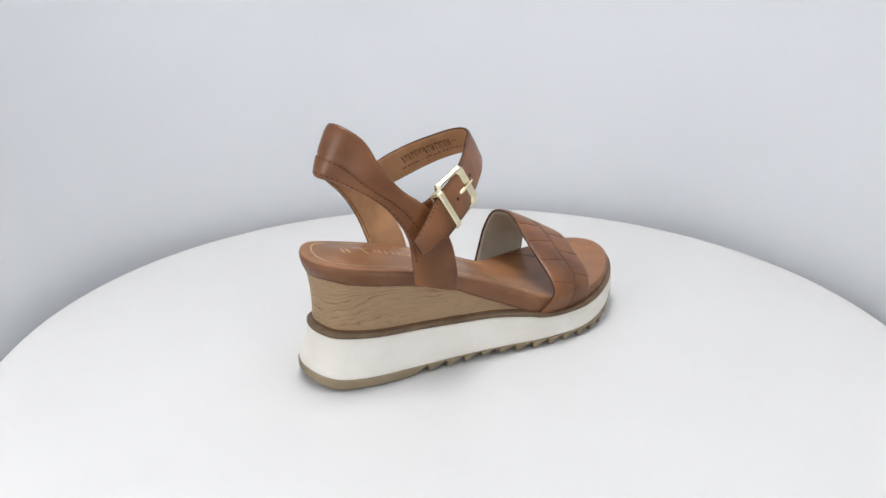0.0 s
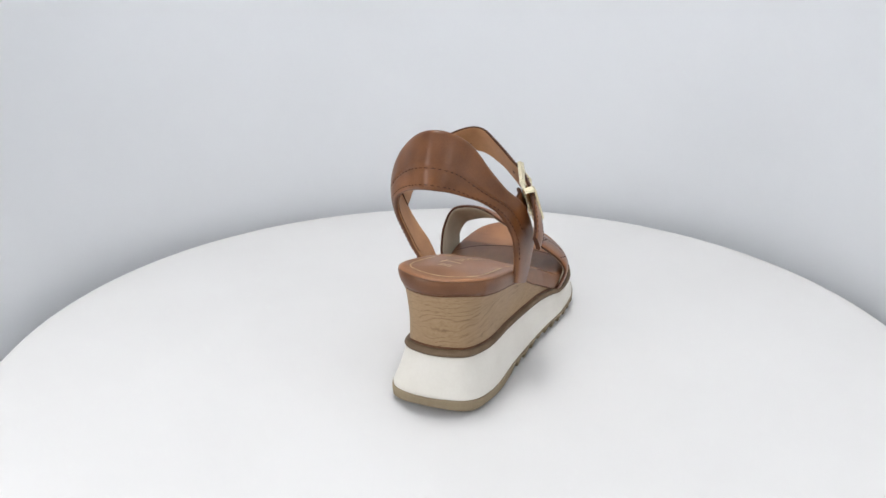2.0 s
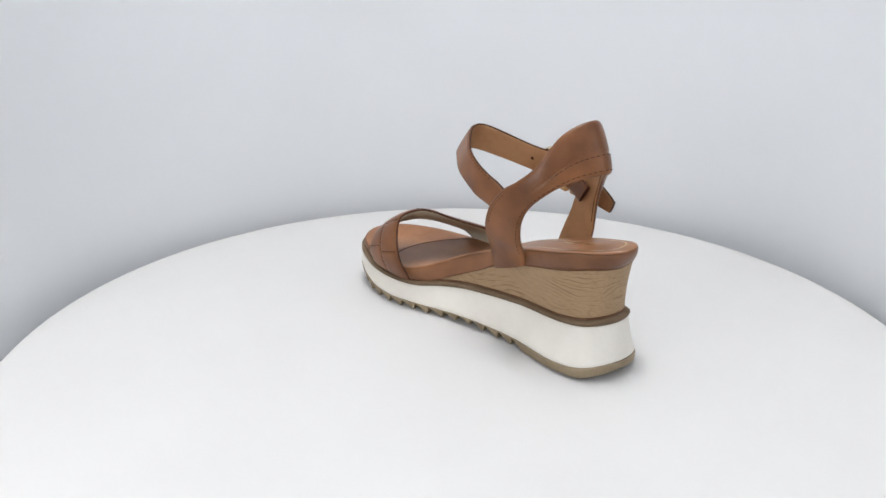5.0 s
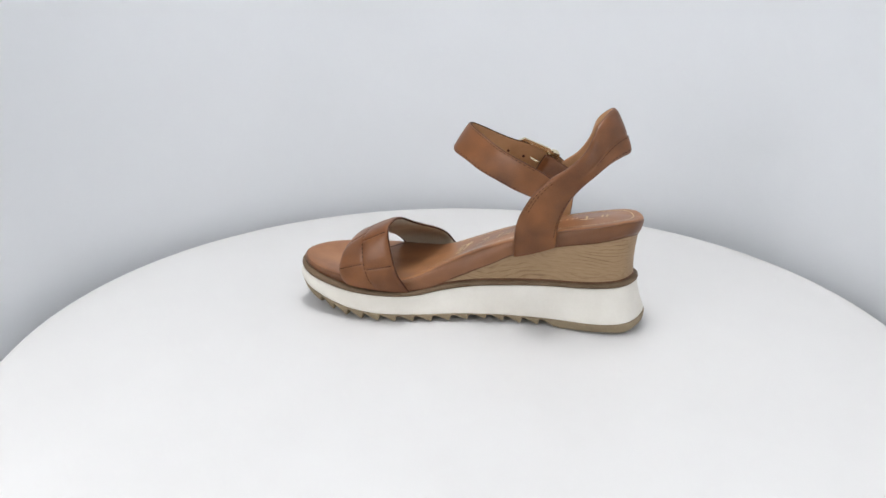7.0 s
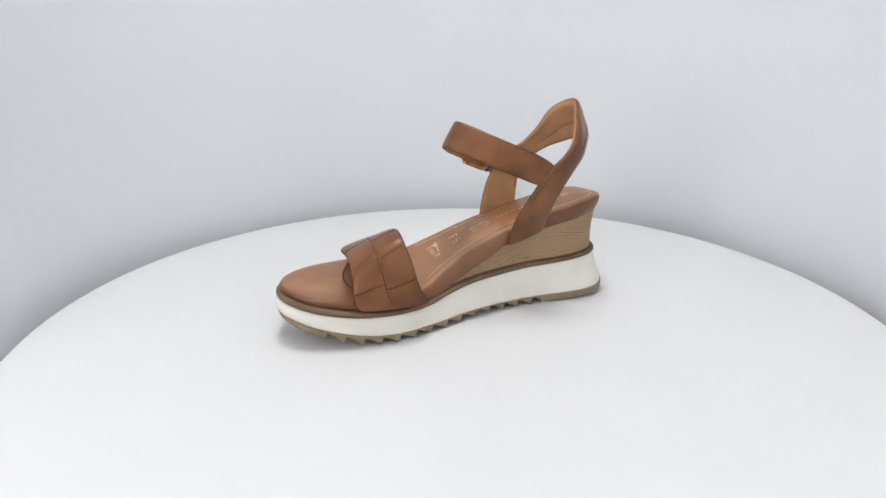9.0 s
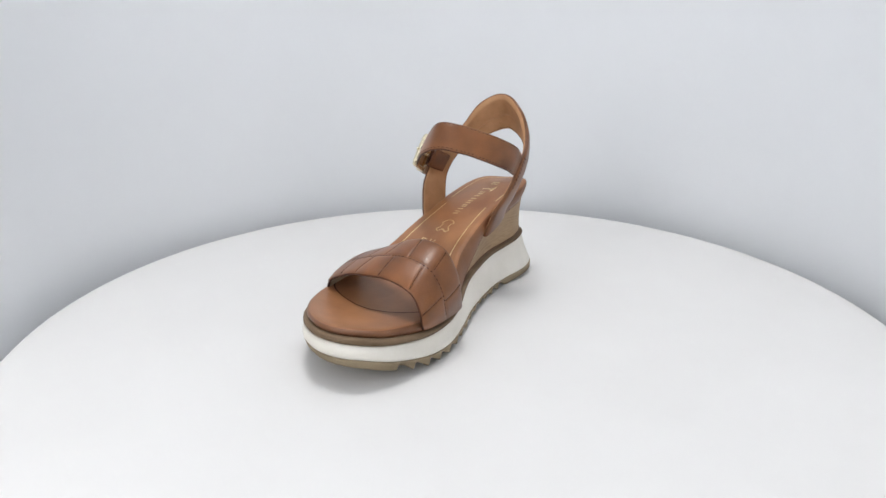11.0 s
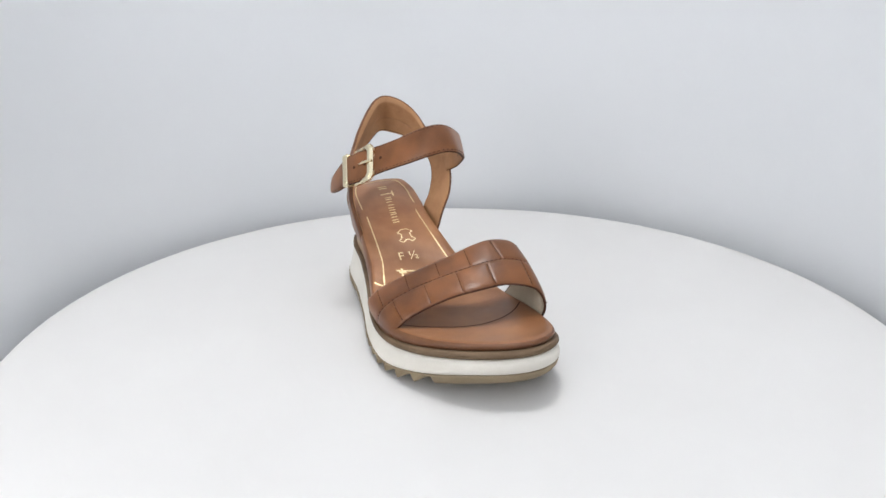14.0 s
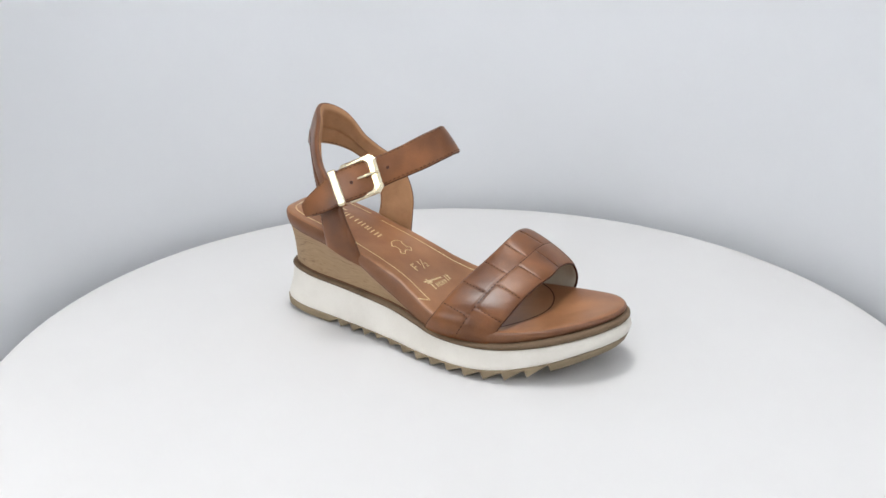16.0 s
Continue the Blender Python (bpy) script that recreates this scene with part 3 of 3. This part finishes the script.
# ankle strap: upper edge, lower edge, from under the inner heel strap round the front to the loose tail
ANKLE_PAIRS = [
    (63, 40.0, 108.2, 73, 40.2, 94.2), (68.5, 41.3, 112, 79, 41.2, 96.5), (76, 43.2, 116.3, 87.5, 42.8, 100.3), (86, 42.6, 121, 98.5, 41.3, 105), (97.5, 39.2, 126, 110.5, 38.7, 110),
    (110, 30.5, 131.6, 122, 32.5, 115.2), (119, 22.5, 135.5, 131, 26, 118.5), (122.8, 15, 137, 133.2, 18.5, 119.8), (122, 8.5, 135.8, 132.5, 9, 118), (116, 1, 131.8, 125, -4, 112.5),
    (108.5, -8, 126.5, 116.5, -13, 108), (100.5, -16, 122, 108, -21, 103.5), (89, -26.5, 117, 98, -30.5, 97), (75, -34.9, 110.5, 86, -37.9, 91.8),
    (64.5, -40.3, 100.5, 76, -42.3, 86.3), (57.5, -43, 93.3, 66, -44.5, 82.5), (53.5, -43.5, 89, 58, -45, 80.5)]
# vamp strap: rear edge, front edge, from the outer side over the foot to the inner side
VAMP_PAIRS = [
    (147, -38.5, 19.5, 194, -37, 21), (152, -42.3, 27, 196, -36, 26), (157.5, -43, 34, 198, -33, 31), (160.5, -36, 41, 201, -27, 37), (163, -22, 48, 203.2, -15, 43),
    (166, -7, 54, 206.8, -1, 48.6), (169.5, 8, 60.5, 209.8, 12.5, 51.7), (173, 22, 67.2, 208.6, 27.8, 52.4), (173.5, 35, 69.7, 208.3, 40.4, 50.4), (173, 49.5, 66, 208.8, 51, 46),
    (169, 55.5, 52, 209.4, 56.8, 37.2), (164.5, 56, 36, 208.6, 57.3, 29.5), (157.5, 52, 22, 205.5, 56, 24)]


def from_spine(p):
    return (min(max(p[0], 0.06), 0.10), 0.004, p[2] * 0.9)


heel_band = Band(HEEL_PAIRS, 150, from_spine, 0.0010, 0.0014)
ankle_band = Band(ANKLE_PAIRS, 150, lambda p: (0.075, 0.006, p[2] - 0.005), 0.0004, -0.0010)
vamp_band = Band(VAMP_PAIRS, 260, lambda p: (0.185, 0.008, 0.02), 0.0016, 0.0005)


def smooth01(q):
    q = min(max(q, 0.0), 1.0)
    return q * q * (3 - 2 * q)


def build_heel_strap():
    def lift(u, v):
        # the tab is cut above a lapped lower band that ends on both sides of the heel
        span = smooth01((u - 0.12) / 0.10) * smooth01((0.74 - u) / 0.12)
        return span * (0.0003 * smooth01((v - 0.60) / 0.025) - 0.0005 * math.exp(-((v - 0.60) / 0.02) ** 2))

    def inner(u, v):
        # padded collar with a rolled top, and the crease where the padding ends
        span = smooth01((u - 0.26) / 0.12) * smooth01((0.76 - u) / 0.12)
        pad = 0.0013 * smooth01((v - 0.02) / 0.10) * (1 - smooth01((v - 0.54) / 0.06)) + 0.0004 * math.exp(-((v - 0.13) / 0.06) ** 2)
        ripple = 0.00025 * math.sin(u * 61 + 2 * v) * math.sin(u * 23) * math.sin(math.pi * v)
        return span * (pad + ripple) - 0.0004 * math.exp(-((v - 0.60) / 0.02) ** 2) * span
    top = skin_height(0.0038, lift)
    strap = part("heel_strap", heel_band.solid(0.0038, 30, lift, 0.014, inner), [M_LEATHER, M_TURNED, M_LINING], sandal, "brown leather heel strap with a raised rounded tab")
    part("stitching", stitches(heel_band, line(0.15, 0.650, 0.66, 0.650, 120), top), M_THREAD, strap, "dark brown stitching")
    part("stitching", stitches(heel_band, line(0.06, 0.925, 0.94, 0.925, 160), top, 0.0030, 0.0028, 0.00026), M_THREAD, strap, "dark brown stitching")
    part("stitching", stitches(heel_band, line(0.08, 0.94, 0.92, 0.94, 160), -0.0016), M_THREAD, strap, "dark brown stitching")
    for v in (0.06, 0.13):
        part("stitching", stitches(heel_band, line(0.755, v, 0.865, v, 40), top), M_THREAD, strap, "dark brown stitching")
    return strap


heel_strap = build_heel_strap()


def build_ankle_strap():
    strap = part("ankle_strap", ankle_band.solid(0.0026, 20, None, 0.035), [M_LEATHER, M_EDGE, M_LINING], sandal, "brown leather ankle strap with a loose tail")
    for v in (0.065, 0.925):
        part("stitching", stitches(ankle_band, line(0.05, v, 0.985, v, 150), skin_height(0.0026)), M_THREAD, strap, "dark brown stitching")
    for u in (0.650, 0.725, 0.782):
        # solid dark plug at a punched hole: the hole's shade as colour, both faces
        bm = bmesh.new()
        c, a, b = ankle_band.at(u, 0.5, 0.0), ankle_band.at(u + 0.01, 0.5, 0.0), ankle_band.at(u, 0.6, 0.0)
        e1, e2 = (a - c).normalized(), (b - c).normalized()
        rings = [[bm.verts.new(ankle_band.at(u, 0.5, h) + (e1 * math.cos(q) + e2 * math.sin(q)) * 0.0011) for q in (2 * math.pi * k / 14 for k in range(14))] for h in (-0.0016, 0.0016)]
        for k in range(14):
            bm.faces.new((rings[0][k], rings[0][(k + 1) % 14], rings[1][(k + 1) % 14], rings[1][k]))
        bm.faces.new(rings[0][::-1])
        bm.faces.new(rings[1])
        part("hole_shade_plug", bm, M_EDGE, strap)
    # unreadable print on the inner side, as bars
    bm = bmesh.new()
    rng = random.Random(4)
    for row, v0, v1, u0, u1, gap in ((0, 0.30, 0.56, 0.16, 0.36, 0.006), (1, 0.66, 0.74, 0.14, 0.40, 0.004)):
        u = u0
        while u < u1:
            w = rng.uniform(0.004, 0.013)
            lo, hi = v0 + rng.choice((0.0, 0.0, 0.10)) * (v1 - v0) / 0.26, v1 - rng.choice((0.0, 0.08, 0.0)) * (v1 - v0) / 0.26
            strokes = [(u, lo, u + 0.0026, hi), (u + w, lo, u + w + 0.0026, hi), (u, lo, u + w, lo + 0.22 * (hi - lo))] if row == 0 and w > 0.007 else [(u, lo, u + min(w, 0.0055), hi)]
            for a0, b0, a1, b1 in strokes:
                q = [ankle_band.at(a, c, -0.0014) for a, c in ((a0, b0), (a1, b0), (a1, b1), (a0, b1))]
                bm.faces.new([bm.verts.new(p) for p in q])
            u += w + gap
    part("inner_print", bm, M_PRINT, strap, "dark unreadable printed bars")
    return strap


ankle_strap = build_ankle_strap()


def build_buckle():
    top, low = Vector((0.0951, -0.0232, 0.1218)), Vector((0.1062, -0.0268, 0.1003))
    loop_top, loop_low = Vector((0.0742, -0.0372, 0.1114)), Vector((0.0855, -0.0402, 0.0916))
    e2 = (top - low).normalized()
    e1 = (loop_top - top).normalized()
    n = e1.cross(e2).normalized()
    if n.y > 0:
        n = -n
    e1 = (e2.cross(n) if e2.cross(n).dot(e1) > 0 else n.cross(e2)).normalized()
    H = (top - low).length + 0.0015
    L = 0.0275
    centre = (top + low) / 2 + e1 * (L / 2 - 0.0032) + n * 0.0004

    def octagon(hl, hh, c):
        return [(-hl + c, -hh), (hl - c, -hh), (hl, -hh + c), (hl, hh - c), (hl - c, hh), (-hl + c, hh), (-hl, hh - c), (-hl, -hh + c)]
    bm = bmesh.new()
    loops = []
    # outer wall, bevelled face, inner wall: a faceted frame with cut corners
    for hl, hh, c, z, front in ((L / 2, H / 2, 0.0036, -0.0012, 0.0), (L / 2, H / 2, 0.0036, 0.0006, 0.0), (L / 2 - 0.0017, H / 2 - 0.0011, 0.0033, 0.0021, 0.0004),
                                (L / 2 - 0.0038, H / 2 - 0.0024, 0.0025, 0.0016, 0.0014), (L / 2 - 0.0044, H / 2 - 0.0030, 0.0022, 0.0004, 0.0020), (L / 2 - 0.0044, H / 2 - 0.0030, 0.0022, -0.0012, 0.0020)):
        # the hinge end dips under the strap
        loops.append([bm.verts.new(centre + e1 * (x + (front if x < 0 else 0.0)) + e2 * y + n * (z - (0.0042 if x > 0.003 else 0.0))) for x, y in octagon(hl, hh, c)])
    for a, b in zip(loops, loops[1:] + loops[:1]):
        for k in range(8):
            bm.faces.new((a[k], a[(k + 1) % 8], b[(k + 1) % 8], b[k]))
    buckle = part("buckle", bm, M_GOLD, sandal, "pale gold rectangular buckle with cut corners", 20)
    bm = bmesh.new()
    tube(bm, [centre + e1 * (L / 2 - 0.0030) - n * 0.0046, centre + e1 * 0.0050 - n * 0.0050, centre + e1 * 0.0020 - n * 0.0026, centre + e1 * 0.0003 + n * 0.0010, centre - e1 * 0.006 + n * 0.0026, centre - e1 * (L / 2 + 0.0003) + n * 0.0022], 0.0011, 10)
    part("prong", bm, M_GOLD, buckle, "gold buckle prong")
    # keeper loop round the strap
    c2 = (loop_top + loop_low) / 2
    f2 = (loop_top - loop_low).normalized()
    f1 = (e1 - f2 * e1.dot(f2)).normalized()
    fn = f1.cross(f2).normalized()
    if fn.y > 0:
        fn = -fn
    hw = (loop_top - loop_low).length / 2 + 0.0006
    bm = bmesh.new()
    section = []
    for w in (-0.0026, -0.0018, 0.0018, 0.0026):
        d = 0.0005 if abs(w) > 0.002 else 0.0
        out = [(-hw + d, -0.0046), (-hw + d, 0.0006 - d), (-hw + 0.0012, 0.0018 - d), (hw - 0.0012, 0.0018 - d), (hw - d, 0.0006 - d), (hw - d, -0.0046)]
        inn = [(-hw + 0.0013, -0.0036), (-hw + 0.0013, 0.0004), (hw - 0.0013, 0.0004), (hw - 0.0013, -0.0036)]
        section.append(([bm.verts.new(c2 + f2 * y + fn * z + f1 * w) for y, z in out], [bm.verts.new(c2 + f2 * y + fn * z + f1 * w) for y, z in inn]))
    for (o0, i0), (o1, i1) in zip(section, section[1:]):
        for k in range(6):
            bm.faces.new((o0[k], o0[(k + 1) % 6], o1[(k + 1) % 6], o1[k]))
        for k in range(4):
            bm.faces.new((i0[k], i0[(k + 1) % 4], i1[(k + 1) % 4], i1[k]))
    for o, i in (section[0], section[-1]):
        for quad in ((o[0], o[1], i[1], i[0]), (o[1], o[2], i[1]), (o[2], o[3], i[2], i[1]), (o[3], o[4], i[2]), (o[4], o[5], i[3], i[2]), (o[5], o[0], i[0], i[3])):
            bm.faces.new(quad)
    part("keeper_loop", bm, M_GOLD, sandal, "pale gold metal strap keeper", 25)
    # short under-strap that holds the buckle to the heel strap
    under = Band([(60, -28, 100.5, 69, -30, 88.5), (68, -29.5, 104.5, 77, -32, 92), (75, -30.5, 108.5, 83.5, -33, 95), (80, -28.5, 110.5, 88, -31.5, 97.5)], 30, lambda p: (0.075, 0.006, p[2]), 0.0)
    strap = part("buckle_strap", under.solid(0.0026, 10, None, 0.03), [M_LEATHER, M_EDGE, M_LEATHER], sandal, "short brown leather strap holding the buckle")
    return buckle


build_buckle()

# blocks of the toe strap: each row's cross seams, as places along the strap
VAMP_ROWS = ((0.0, 0.5, [0.155, 0.275, 0.408, 0.530, 0.642, 0.755, 0.885]), (0.5, 1.0, [0.162, 0.30, 0.438, 0.566, 0.715, 0.855]))


def cut_at(c, v0, v):
    return c - 0.075 * (v - v0) * min(max((0.68 - c) / 0.2, 0.0), 1.0)


def build_vamp():
    def lift(u, v):
        # pressed seams between the leather blocks, which swell a little between them
        d = abs(v - 0.5) * vamp_band.width
        for v0, v1, cuts in VAMP_ROWS:
            if v0 - 0.01 <= v <= v1 + 0.01:
                d = min([d] + [abs(u - cut_at(c, v0, v)) * vamp_band.length for c in cuts])
        return -0.00042 * math.exp(-(d / 0.0006) ** 2) - 0.00007 * math.exp(-(d / 0.0030) ** 2)
    strap = part("vamp_strap", vamp_band.solid(0.0036, 52, lift, 0.012, lambda u, v: -0.0007 * (1 - smooth01((v - 0.03) / 0.02) * smooth01((0.955 - v) / 0.02)), 0.032), [M_LEATHER, M_EDGE, M_CANVAS, M_EDGE], sandal, "wide brown leather toe strap stitched in blocks")
    part("stitching", stitches(vamp_band, line(0.02, 0.5, 0.98, 0.5, 140), 0.00135, 0.0028, 0.0026, 0.00036), M_THREAD, strap, "dark brown seam stitching")
    for v0, v1, cuts in VAMP_ROWS:
        for c in cuts:
            path = [(cut_at(c, v0, v), v) for v in np.linspace(v0 + 0.015, v1 - 0.010, 20)]
            part("stitching", stitches(vamp_band, path, 0.00140, 0.0024, 0.0016 if c < 0.5 else 0.0023, 0.00032), M_THREAD, strap, "dark brown seam stitching")
    return strap


build_vamp()


# ---- motion ----
TURN, HEEL = 18.4247, Matrix.Translation((0.297 * 0.434568, 0.066 * 0.434568, 0.0)) @ pose(0, 0, 0, 0, 0, 180)


def motions():
    steps = [SECONDS * k / 80 for k in range(81)]
    walk(turntable, [(t, pose(0, 0, -0.0015, 0, 0, TURN * (t - 8))) for t in steps])
    walk(sandal, [(t, pose(0, 0, 0.0003, 0, 0, TURN * (t - 8)) @ HEEL) for t in steps])


motions()
